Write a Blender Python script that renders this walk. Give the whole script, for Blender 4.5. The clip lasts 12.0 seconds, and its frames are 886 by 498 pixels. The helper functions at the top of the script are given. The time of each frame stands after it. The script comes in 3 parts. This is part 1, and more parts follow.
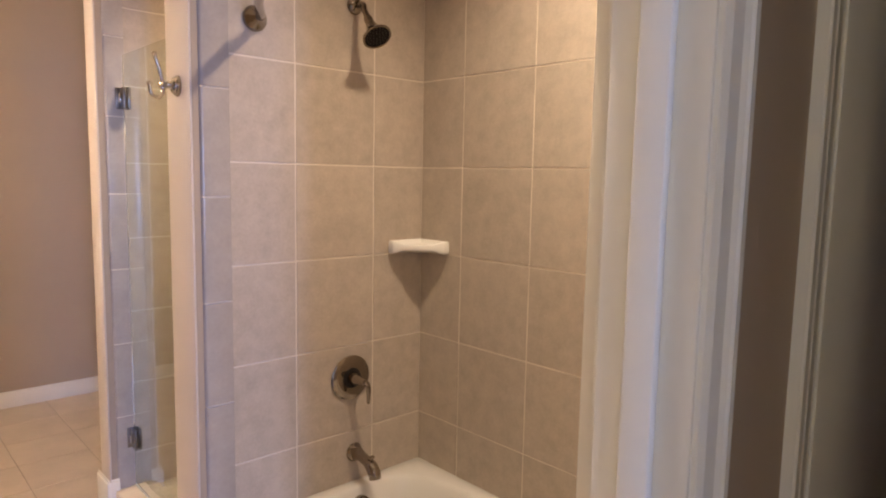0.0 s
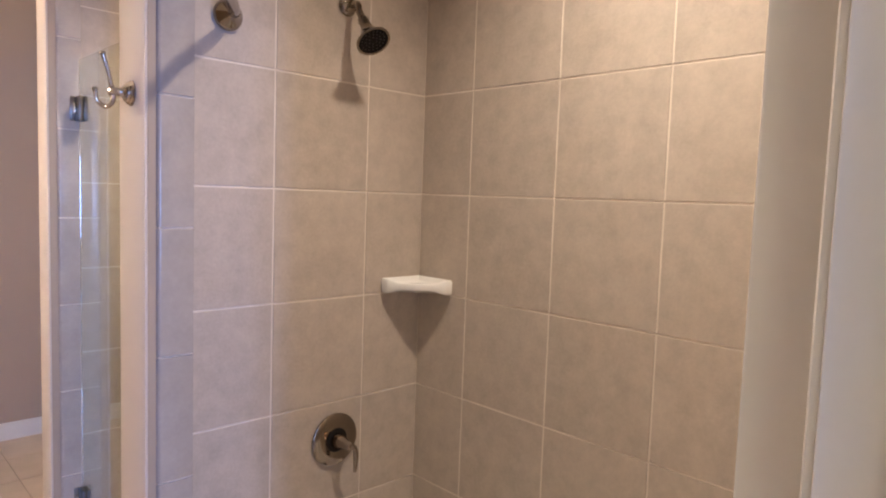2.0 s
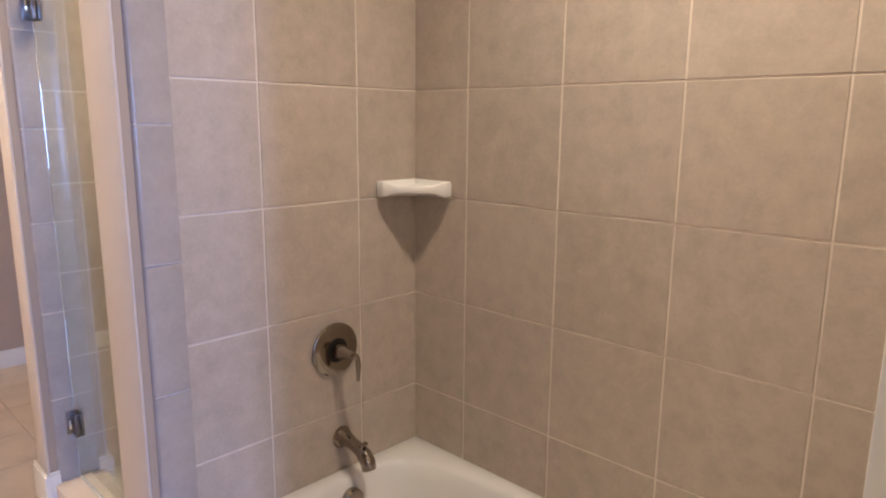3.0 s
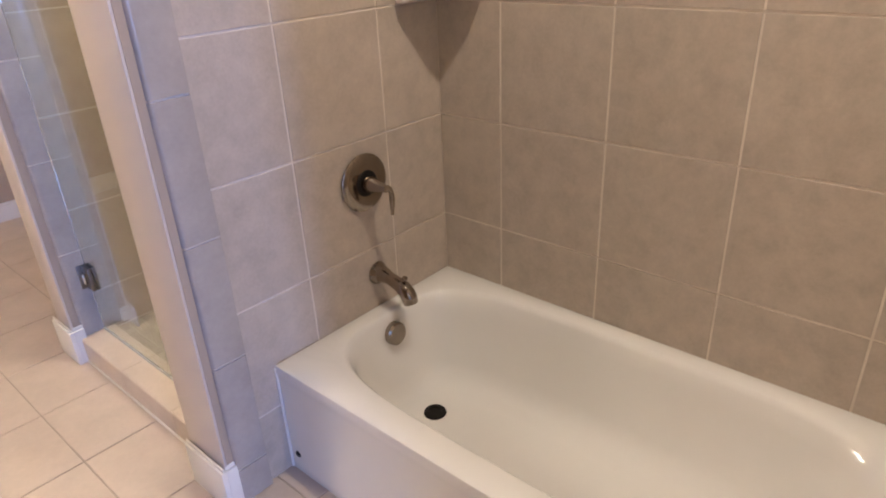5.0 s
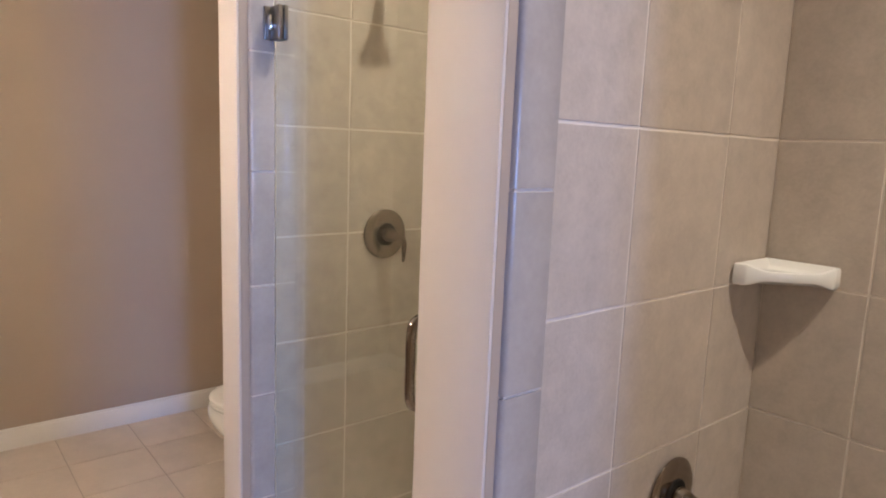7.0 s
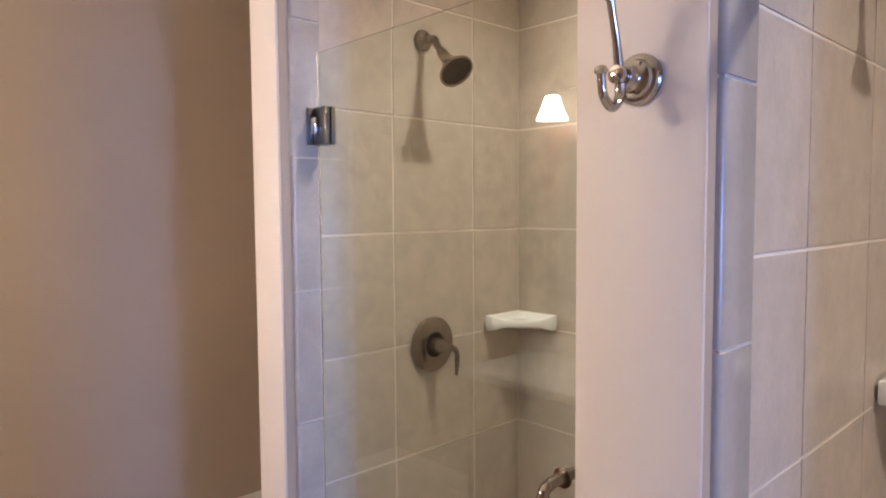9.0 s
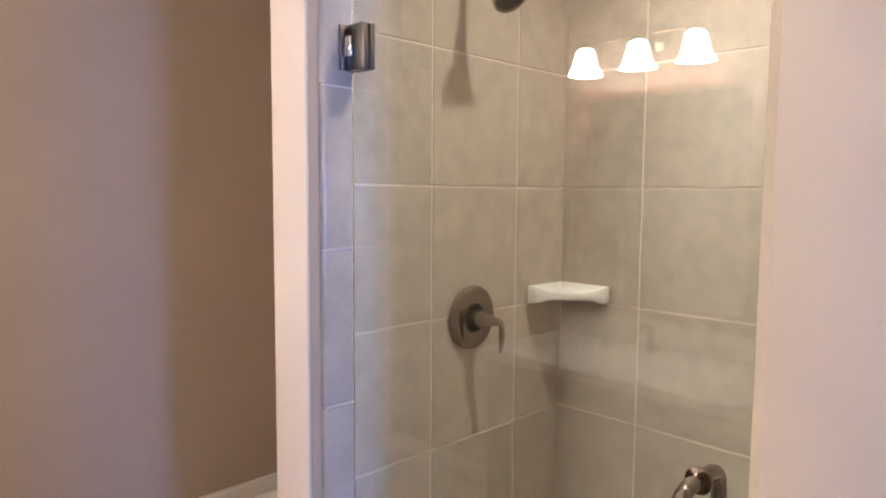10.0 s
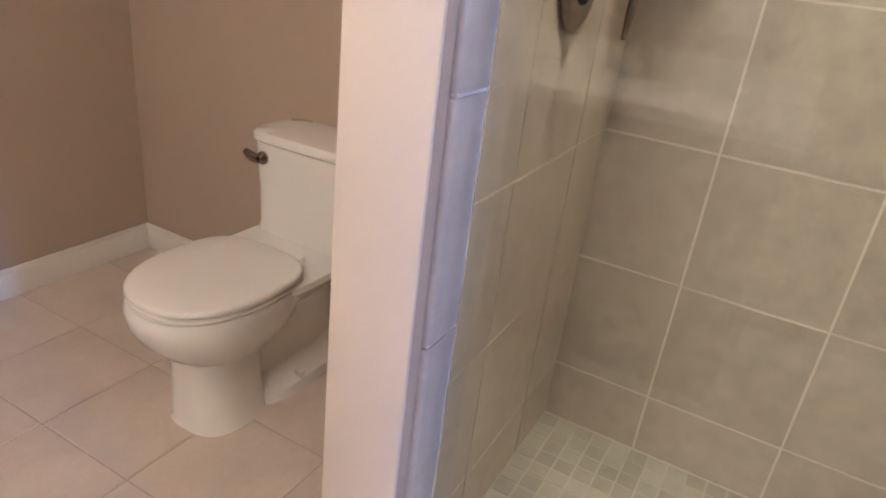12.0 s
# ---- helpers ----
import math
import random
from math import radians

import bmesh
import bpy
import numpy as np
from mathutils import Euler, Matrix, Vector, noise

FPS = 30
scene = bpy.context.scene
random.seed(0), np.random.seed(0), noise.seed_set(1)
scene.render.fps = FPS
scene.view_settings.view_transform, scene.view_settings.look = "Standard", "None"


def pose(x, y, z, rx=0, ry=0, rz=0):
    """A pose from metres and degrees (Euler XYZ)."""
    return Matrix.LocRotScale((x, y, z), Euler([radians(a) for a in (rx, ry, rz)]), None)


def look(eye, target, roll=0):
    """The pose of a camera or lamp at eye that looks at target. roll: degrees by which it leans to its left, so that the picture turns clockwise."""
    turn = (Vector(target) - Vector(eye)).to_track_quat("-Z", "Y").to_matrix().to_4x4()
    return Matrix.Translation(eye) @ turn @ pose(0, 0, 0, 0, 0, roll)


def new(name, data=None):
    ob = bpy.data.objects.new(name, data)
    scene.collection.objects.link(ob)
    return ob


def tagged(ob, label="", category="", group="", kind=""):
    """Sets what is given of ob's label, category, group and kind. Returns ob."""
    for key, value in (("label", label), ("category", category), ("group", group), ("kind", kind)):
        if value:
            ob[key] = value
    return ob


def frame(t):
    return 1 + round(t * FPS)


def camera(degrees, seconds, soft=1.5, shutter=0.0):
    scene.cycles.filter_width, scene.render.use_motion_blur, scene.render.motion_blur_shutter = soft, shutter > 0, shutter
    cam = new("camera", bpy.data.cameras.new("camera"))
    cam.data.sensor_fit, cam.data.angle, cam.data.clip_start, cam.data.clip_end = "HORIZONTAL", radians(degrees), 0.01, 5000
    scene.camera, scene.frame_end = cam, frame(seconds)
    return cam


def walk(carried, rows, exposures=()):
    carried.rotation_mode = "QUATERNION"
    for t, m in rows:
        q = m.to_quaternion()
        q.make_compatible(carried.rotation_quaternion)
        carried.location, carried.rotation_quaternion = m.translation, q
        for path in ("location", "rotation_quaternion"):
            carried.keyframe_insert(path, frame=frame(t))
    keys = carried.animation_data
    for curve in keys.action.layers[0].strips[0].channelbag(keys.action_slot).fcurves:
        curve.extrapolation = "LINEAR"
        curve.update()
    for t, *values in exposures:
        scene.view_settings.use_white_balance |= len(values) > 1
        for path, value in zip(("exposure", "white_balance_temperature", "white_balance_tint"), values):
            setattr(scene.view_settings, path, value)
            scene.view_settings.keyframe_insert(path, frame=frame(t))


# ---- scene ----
cam = camera(68.3, 12.0, soft=2.0)
PATH = [
    (0, (-0.038, -0.043, 1.509), (1.315, 1.414, 1.291), 1.1),
    (0.5, (0.014, 0.047, 1.516), (1.38, 1.496, 1.319), 1.0),
    (1, (0.061, 0.144, 1.523), (1.447, 1.572, 1.327), 1.2),
    (1.5, (0.104, 0.199, 1.535), (1.488, 1.63, 1.348), 1.7),
    (2, (0.157, 0.248, 1.537), (1.544, 1.681, 1.379), 2.0),
    (2.5, (0.171, 0.314, 1.521), (1.572, 1.727, 1.313), 1.8),
    (3, (0.181, 0.365, 1.446), (1.597, 1.725, 1.066), 0.5),
    (3.2, (0.175, 0.393, 1.428), (1.606, 1.693, 0.915), -0.4),
    (4.8, (0.18, 0.532, 1.392), (1.5, 1.673, 0.415), -3.2),
    (5, (0.184, 0.6, 1.396), (1.516, 1.803, 0.512), -2.7),
    (5.5, (0.161, 0.833, 1.429), (1.471, 2.186, 0.757), -2.2),
    (6, (0.12, 0.986, 1.443), (1.348, 2.463, 0.887), -0.4),
    (6.5, (0.113, 1.119, 1.461), (1.352, 2.624, 1.012), 1.3),
    (7, (0.065, 1.212, 1.493), (1.326, 2.735, 1.192), 2.2),
    (7.5, (0.008, 1.293, 1.578), (1.305, 2.803, 1.389), 1.0),
    (7.7, (-0.022, 1.333, 1.613), (1.312, 2.814, 1.467), 0.4),
    (9.3, (0.02, 1.668, 1.61), (1.38, 3.13, 1.49), -0.4),
    (9.5, (0.036, 1.753, 1.606), (1.405, 3.205, 1.478), -0.1),
    (10, (0.07, 1.864, 1.524), (1.463, 3.289, 1.358), 0.4),
    (10.5, (0.078, 1.995, 1.449), (1.532, 3.331, 1.129), 1.7),
    (11, (0.097, 2.161, 1.351), (1.731, 3.164, 0.784), 4.9),
    (11.5, (0.135, 2.384, 1.284), (1.782, 3.284, 0.593), 5.4),
    (12, (0.17, 2.635, 1.232), (1.792, 3.455, 0.396), 6.9),
]
walk(cam, [(t, look(eye, target, roll)) for t, eye, target, roll in PATH],
     [(0.0, 0.0, 8500, 12), (0.5, 0.0, 8200, 12), (1.0, 0.0, 7600, 12), (1.8, 0.0, 7000, 11), (3.0, 0.0, 7000, 10), (5.0, 0.03, 6900, 9), (6.0, 0.03, 6700, 5), (7.5, 0.0, 6500, 5), (9.5, 0.05, 6250, 9), (11.0, 0.12, 6200, 10), (12.0, 0.14, 6250, 9)])

# ---- light ----
world = bpy.data.worlds.new("world")
scene.world = world
world.use_nodes = True
sky = world.node_tree.nodes.new("ShaderNodeTexSky")
sky.sky_type, sky.sun_disc, sky.sun_elevation, sky.sun_rotation = "NISHITA", False, radians(35), radians(120)
world.node_tree.nodes["Background"].inputs["Strength"].default_value = 0.1
world.node_tree.links.new(sky.outputs[0], world.node_tree.nodes["Background"].inputs["Color"])
WARM, DAY = (1.0, 0.90, 0.81), (0.19, 0.37, 1.0)


def lamp(name, kind, energy, colour, m, **more):
    data = bpy.data.lights.new(name, kind)
    data.energy, data.color = energy, colour
    ob = new(name, data)
    ob.matrix_world = m
    return data


d = lamp("tub_can_lamp", "SPOT", 90, WARM, pose(1.15, 0.98, 2.69))
d.spot_size, d.spot_blend, d.shadow_soft_size = radians(140), 1.0, 0.045
d = lamp("shower_can_lamp", "SPOT", 62, WARM, pose(1.30, 2.36, 2.69))
d.spot_size, d.spot_blend, d.shadow_soft_size = radians(126), 1.0, 0.045
d = lamp("window_daylight", "AREA", 315, DAY, pose(-1.30, -5.15, 1.35, 90, 0, 0))
d.shape, d.size, d.size_y = "RECTANGLE", 0.52, 1.2
# added fill lamp, unseen: brightens the casings outside the doorway
d = lamp("hall_fill_lamp", "POINT", 25, (0.95, 1.0, 0.74), pose(-1.60, -1.20, 2.52))
d.shadow_soft_size = 0.12

# ---- materials ----


def material(name, colour, rough=0.5, metal=0.0, vary=0.0, scale=3.0, fine=60.0, bump=0.0, per_object=0.0, **more):
    """A painted, glazed or metal surface with variation at two scales and a fine relief."""
    m = bpy.data.materials.new(name)
    m.use_nodes = True
    nt = m.node_tree
    n, link = nt.nodes, nt.links.new
    b = n["Principled BSDF"]
    b.inputs["Roughness"].default_value, b.inputs["Metallic"].default_value = rough, metal
    b.inputs["Base Color"].default_value = (*colour, 1)
    for key, value in more.items():
        b.inputs[key.replace("_", " ")].default_value = value
    if not (vary or bump or per_object):
        return m
    geo = n.new("ShaderNodeNewGeometry")
    info = n.new("ShaderNodeObjectInfo")
    shift = n.new("ShaderNodeVectorMath")
    shift.operation = "MULTIPLY_ADD"
    link(info.outputs["Random"], shift.inputs[0])
    shift.inputs[1].default_value = (17 * (per_object > 0), 9 * (per_object > 0), 23 * (per_object > 0))
    link(geo.outputs["Position"], shift.inputs[2])
    big, small = n.new("ShaderNodeTexNoise"), n.new("ShaderNodeTexNoise")
    for tex, s, detail in ((big, scale, 6), (small, fine, 4)):
        tex.inputs["Scale"].default_value, tex.inputs["Detail"].default_value, tex.inputs["Roughness"].default_value = s, detail, 0.62
        link(shift.outputs[0], tex.inputs["Vector"])
    mix = n.new("ShaderNodeMath")
    mix.operation = "MULTIPLY_ADD"
    link(small.outputs[0], mix.inputs[0])
    mix.inputs[1].default_value = 0.35
    link(big.outputs[0], mix.inputs[2])
    if per_object:
        add = n.new("ShaderNodeMath")
        add.operation = "MULTIPLY_ADD"
        link(info.outputs["Random"], add.inputs[0])
        add.inputs[1].default_value = per_object
        link(mix.outputs[0], add.inputs[2])
        mix = add
    ramp = n.new("ShaderNodeMapRange")
    ramp.inputs["From Min"].default_value, ramp.inputs["From Max"].default_value = 0.4, 0.95 + per_object
    ramp.inputs["To Min"].default_value, ramp.inputs["To Max"].default_value = 1 - vary, 1 + vary
    link(mix.outputs[0], ramp.inputs["Value"])
    hue = n.new("ShaderNodeMixRGB")
    hue.blend_type = "MULTIPLY"
    hue.inputs[0].default_value = 1
    hue.inputs[1].default_value = (*colour, 1)
    link(ramp.outputs[0], hue.inputs[2])
    link(hue.outputs[0], b.inputs["Base Color"])
    if bump:
        relief = n.new("ShaderNodeBump")
        relief.inputs["Strength"].default_value, relief.inputs["Distance"].default_value = bump, 0.004
        link(mix.outputs[0], relief.inputs["Height"])
        link(relief.outputs[0], b.inputs["Normal"])
    return m


TILE = material("ceramic_wall_tile", (0.462, 0.387, 0.317), 0.37, vary=0.19, scale=17, fine=110, bump=0.34, per_object=0.12)
TRIM = material("bullnose_tile", (0.40, 0.355, 0.325), 0.22, vary=0.16, scale=9, fine=80, bump=0.08, per_object=0.12)
GROUT = material("cream_grout", (0.70, 0.62, 0.53), 0.85, vary=0.10, scale=9, fine=200, bump=0.2)
FLOOR_TILE = material("floor_tile", (0.60, 0.50, 0.42), 0.36, vary=0.13, scale=5, fine=60, bump=0.06, per_object=0.10)
FLOOR_GROUT = material("floor_grout", (0.44, 0.365, 0.30), 0.9, vary=0.12, scale=9, fine=200, bump=0.2)
MOSAIC = material("mosaic_tile", (0.37, 0.328, 0.26), 0.42, vary=0.34, scale=9, fine=80, bump=0.06, per_object=0.55)
WHITE = material("white_trim_paint", (0.80, 0.76, 0.70), 0.35, vary=0.03, scale=4, fine=90, bump=0.03)
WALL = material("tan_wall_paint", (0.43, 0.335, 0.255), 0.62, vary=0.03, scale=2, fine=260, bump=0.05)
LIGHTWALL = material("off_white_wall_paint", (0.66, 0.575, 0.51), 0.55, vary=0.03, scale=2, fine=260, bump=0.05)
CEIL = material("ceiling_paint", (0.76, 0.73, 0.69), 0.8, vary=0.03, scale=3, fine=150, bump=0.1)
ENAMEL = material("white_enamel", (0.76, 0.73, 0.69), 0.12, vary=0.015, scale=3, Coat_Weight=0.4)
CHINA = material("vitreous_china", (0.80, 0.77, 0.72), 0.10, vary=0.015, scale=4, Coat_Weight=0.5)
SEAT = material("seat_plastic", (0.79, 0.75, 0.70), 0.22, vary=0.015, scale=4)
NICKEL = material("brushed_nickel", (0.31, 0.262, 0.22), 0.11, 1.0, vary=0.06, scale=30, fine=300)
CHROME = material("polished_chrome", (0.75, 0.73, 0.70), 0.08, 1.0)
DARK = material("dark_rubber", (0.012, 0.010, 0.009), 0.6, vary=0.1, Specular_IOR_Level=0.15)
RUBBER = material("grey_rubber", (0.05, 0.048, 0.045), 0.6, vary=0.1)
WOOD = material("cherry_wood", (0.17, 0.065, 0.042), 0.3, vary=0.3, scale=5, fine=40, bump=0.05)
COUNTER = material("cultured_marble", (0.80, 0.76, 0.70), 0.15, vary=0.04, scale=6)
CARPET = material("beige_carpet", (0.42, 0.35, 0.27), 0.95, vary=0.2, scale=8, fine=300, bump=0.6)
GLASS = material("clear_glass", (0.91, 0.97, 0.92), 0.0, Transmission_Weight=1.0, IOR=1.5)
SEAL = material("clear_vinyl_seal", (0.55, 0.57, 0.55), 0.3, vary=0.1)
MIRROR = material("mirror_silver", (0.88, 0.89, 0.88), 0.01, 1.0)
BELL = material("lit_bell_shade", (0.9, 0.86, 0.8), 0.4, Emission_Color=(1, 0.89, 0.80, 1), Emission_Strength=122.0)
SATIN = material("satin_nickel", (0.48, 0.43, 0.38), 0.15, 1.0, vary=0.05, scale=30, fine=300)
HINGE = material("dark_nickel", (0.20, 0.175, 0.155), 0.3, 1.0, vary=0.08, scale=40, fine=300)
MOSAIC_GROUT = material("mosaic_grout", (0.47, 0.425, 0.345), 0.85, vary=0.15, scale=9, fine=200, bump=0.2)
BULB = material("lit_frosted_glass", (0.9, 0.86, 0.8), 0.4, Emission_Color=(1, 0.86, 0.7, 1), Emission_Strength=7.0)

# ---- builders ----


def finish(bm, smooth=True):
    bmesh.ops.recalc_face_normals(bm, faces=bm.faces)
    for f in bm.faces:
        f.smooth = smooth
    if smooth:
        for e in bm.edges:
            if len(e.link_faces) == 2 and e.calc_face_angle(0) > radians(38):
                e.smooth = False
    return bm


def part(name, bm, mat, parent=None, label=""):
    """Links a bmesh as one mesh object, under a thing or a part."""
    me = bpy.data.meshes.new(name)
    bm.to_mesh(me)
    bm.free()
    me.materials.append(mat)
    ob = new(name, me)
    if parent:
        ob.parent = parent
    if label:
        tagged(ob, label)
    return ob


def thing(name, label, category, group="", kind=""):
    return tagged(new(name), label, category, group, kind)


def box(x0, x1, y0, y1, z0, z1, bevel=0.0, bm=None):
    bm2 = bmesh.new()
    bmesh.ops.create_cube(bm2, size=1)
    for v in bm2.verts:
        v.co = ((x0 + x1) / 2 + v.co.x * (x1 - x0), (y0 + y1) / 2 + v.co.y * (y1 - y0), (z0 + z1) / 2 + v.co.z * (z1 - z0))
    if bevel:
        bmesh.ops.bevel(bm2, geom=bm2.edges[:], offset=bevel, segments=2, affect="EDGES", profile=0.5)
    return finish(bm2, bevel > 0)


def merge(*bms):
    out = bms[0]
    for b in bms[1:]:
        me = bpy.data.meshes.new("merged")
        b.to_mesh(me)
        b.free()
        out.from_mesh(me)
        bpy.data.meshes.remove(me)
    return out


def structure(name, bm, mat, label, category="wall"):
    return tagged(part(name, bm, mat), label, category, kind="structure")


def basis(origin, axis):
    """A frame whose z runs along axis."""
    return Matrix.Translation(origin) @ Vector(axis).to_track_quat("Z", "Y").to_matrix().to_4x4()


def lathe(profile, origin, axis, n=32):
    """Turns rows of (radius, height) about the axis."""
    bm, rings, m = bmesh.new(), [], basis(origin, axis)
    for r, h in profile:
        if r <= 1e-6:
            rings.append([bm.verts.new(m @ Vector((0, 0, h)))])
        else:
            rings.append([bm.verts.new(m @ Vector((r * math.cos(2 * math.pi * i / n), r * math.sin(2 * math.pi * i / n), h))) for i in range(n)])
    for a, b in zip(rings, rings[1:]):
        for i in range(n):
            j = (i + 1) % n
            if len(a) == 1 and len(b) > 1:
                bm.faces.new((a[0], b[i], b[j]))
            elif len(b) == 1 and len(a) > 1:
                bm.faces.new((a[i], a[j], b[0]))
            elif len(a) > 1:
                bm.faces.new((a[i], a[j], b[j], b[i]))
    return finish(bm)


def smooth_path(points, steps=8):
    """A Catmull-Rom line through a few points."""
    p = [Vector(q) for q in points]
    p = [2 * p[0] - p[1], *p, 2 * p[-1] - p[-2]]
    out = []
    for a, b, c, e in zip(p, p[1:], p[2:], p[3:]):
        for k in range(steps):
            t = k / steps
            out.append(0.5 * (2 * b + (c - a) * t + (2 * a - 5 * b + 4 * c - e) * t * t + (3 * b - a - 3 * c + e) * t ** 3))
    return out + [p[-2]]


def tube(points, radii, n=16, steps=8, flat=1.0):
    """A round bar along a smooth line; radii run evenly from end to end."""
    path, bm, rings = smooth_path(points, steps), bmesh.new(), []
    radii = radii if isinstance(radii, (list, tuple)) else [radii]
    side = None
    for k, q in enumerate(path):
        along = (path[min(k + 1, len(path) - 1)] - path[max(k - 1, 0)]).normalized()
        if side is None:
            side = along.orthogonal().normalized()
        side = (side - along * side.dot(along)).normalized()
        up = along.cross(side)
        s = k / (len(path) - 1) * (len(radii) - 1)
        i = min(int(s), len(radii) - 2) if len(radii) > 1 else 0
        r = radii[i] + (radii[min(i + 1, len(radii) - 1)] - radii[i]) * (s - i)
        rings.append([bm.verts.new(q + side * r * math.cos(2 * math.pi * j / n) + up * r * flat * math.sin(2 * math.pi * j / n)) for j in range(n)])
    for a, b in zip(rings, rings[1:]):
        for i in range(n):
            bm.faces.new((a[i], a[(i + 1) % n], b[(i + 1) % n], b[i]))
    bm.faces.new(rings[0][::-1])
    bm.faces.new(rings[-1])
    return finish(bm)


def ring_loop(cx, cy, hx, hy, power, z, n=72, egg=0.0):
    """A rounded rectangle (high power) or an oval; egg narrows its -x end."""
    out = []
    for i in range(n):
        a = 2 * math.pi * i / n
        c, s = math.cos(a), math.sin(a)
        if power > 30:
            k = 1 / max(abs(c), abs(s))
            out.append(Vector((cx + hx * c * k, cy + hy * s * k, z)))
            continue
        u = math.copysign(abs(c) ** (2 / power), c)
        v = math.copysign(abs(s) ** (2 / power), s)
        out.append(Vector((cx + hx * u, cy + hy * v * (1 + egg * u), z)))
    return out


def loft(loops, close_bottom=True, close_top=True):
    bm = bmesh.new()
    rings = [[bm.verts.new(p) for p in lp] for lp in loops]
    n = len(rings[0])
    for a, b in zip(rings, rings[1:]):
        for i in range(n):
            bm.faces.new((a[i], a[(i + 1) % n], b[(i + 1) % n], b[i]))
    if close_bottom:
        bm.faces.new(rings[0][::-1])
    if close_top:
        bm.faces.new(rings[-1])
    return finish(bm)


TILE_MESHES = {}


def tile_mesh(w, h, depth, mat, edge, bull):
    """One tile, its face towards +z: a plate with softened edges, or a bullnose whose -x edge is a quarter round of radius bull."""
    key = (round(w, 3), round(h, 3), depth, mat.name, edge, bull)
    if key in TILE_MESHES:
        return TILE_MESHES[key]
    a, b, v = w / 2, h / 2, []
    if bull:
        prof = [(-a, depth - bull - 0.010)]
        prof += [(-a + bull * (1 - math.cos(k * math.pi / 12)), depth - bull + bull * math.sin(k * math.pi / 12)) for k in range(7)]
        prof += [(a - edge, depth), (a, depth - edge), (a, depth - bull - 0.010)]
        n = len(prof)
        v = 2 * ([(x, -b, z) for x, z in prof] + [(x, b, z) for x, z in prof])
        f = [(k, k + n, k + n + 1, k + 1) for k in range(n - 1)] + [tuple(range(2 * n, 3 * n)), tuple(range(4 * n - 1, 3 * n - 1, -1))]
        f = [q[::-1] for q in f]
    else:
        for x, y, z in ((a, b, -0.001), (a, b, depth - edge * 0.7), (a - edge * 0.4, b - edge * 0.4, depth - edge * 0.2), (a - edge * 1.4, b - edge * 1.4, depth)):
            v += [(-x, -y, z), (x, -y, z), (x, y, z), (-x, y, z)]
        f = [(12, 13, 14, 15)]
        for k in range(3):
            f += [(4 * k + i, 4 * k + (i + 1) % 4, 4 * k + 4 + (i + 1) % 4, 4 * k + 4 + i) for i in range(4)]
    me = bpy.data.meshes.new("tile")
    me.from_pydata(v, [], f)
    me.materials.append(mat)
    for p in me.polygons:
        p.use_smooth = bool(bull) and p.index < 9
    TILE_MESHES[key] = me
    return me


def tiles(parent, name, origin, u, v, us, vs, mat, gap=0.0056, depth=0.0021, edge=0.0009, wobble=0.0003, bull=0.0):
    """Tiles between the joint lines us (along u) and vs (along v) of a plane; each stands proud of the grout."""
    u, v, o = Vector(u), Vector(v), Vector(origin)
    n = u.cross(v)
    for a, b in zip(us, us[1:]):
        for c, e in zip(vs, vs[1:]):
            side = 0 if bull else gap
            ob = new(name, tile_mesh(b - a - side, e - c - gap, depth, mat, edge, bull))
            q = o + u * (a + b) / 2 + v * (c + e) / 2 + n * random.uniform(-wobble, wobble)
            m = Matrix((u, v, n)).transposed().to_4x4()
            ob.matrix_world = Matrix.Translation(q) @ m @ pose(0, 0, 0, random.uniform(-0.05, 0.05), random.uniform(-0.05, 0.05), 0)
            ob.parent = parent


# ---- structure ----
TOP, SOFFIT = 2.74, 2.72
ROWS = [0.225, 0.555, 0.885, 1.215, 1.545, 1.875, 2.205, 2.535, SOFFIT]
floor = structure("floor", box(-0.8, 1.75, 0.30, 4.77, -0.1, -0.004), FLOOR_GROUT, "beige square ceramic floor tiles with darker grout joints", "floor")
structure("hall_floor", box(-2.4, 2.4, -5.2, 0.30, -0.1, -0.004), CARPET, "beige carpet floor outside the bathroom door", "floor")
structure("ceiling", box(-2.4, 2.4, -5.35, 4.9, TOP, TOP + 0.12), CEIL, "flat white painted ceiling", "ceiling")
structure("soffit", box(0.8, 1.705, 0.42, 3.02, SOFFIT, TOP), CEIL, "white painted dropped ceiling over bathtub and shower", "ceiling")
structure("wall_toilet_end", box(-0.95, 1.9, 4.77, 4.9, 0, TOP), WALL, "tan painted end wall beside the toilet")
structure("wall_vanity", box(-0.95, -0.8, 0.36, 4.77, 0, TOP), WALL, "tan painted wall behind the vanity")
structure("wall_toilet_back", box(1.75, 1.9, 3.07, 4.77, 0, TOP), WALL, "tan painted wall behind the toilet")
wall_tub = structure("wall_tub_back", box(1.665, 1.9, 0.25, 2.03, 0, TOP), GROUT, "long tub wall of square beige tiles with cream grout")
wall_shower = structure("wall_shower_back", box(1.705, 1.9, 2.03, 3.07, 0, TOP), GROUT, "shower back wall of square beige tiles with cream grout")
# divider between tub and shower: two tiled faces and a painted end
divider = structure("divider_wall", box(0.80, 1.705, 1.92, 2.125, 0, TOP), GROUT, "tiled wall between bathtub and shower")
structure("trim_bed", box(0.777, 0.863, 1.9078, 1.9232, 0, TOP), GROUT, "cream grout bed of the bullnose strip", "trim")
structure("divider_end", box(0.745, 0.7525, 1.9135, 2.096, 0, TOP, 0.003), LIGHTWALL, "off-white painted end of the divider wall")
# return strip in the tan wall tone, darker than the end beside it
structure("divider_return", box(0.7527, 0.80, 1.9145, 2.095, 0, TOP), WALL, "darker tan return between divider end and bullnose tile")
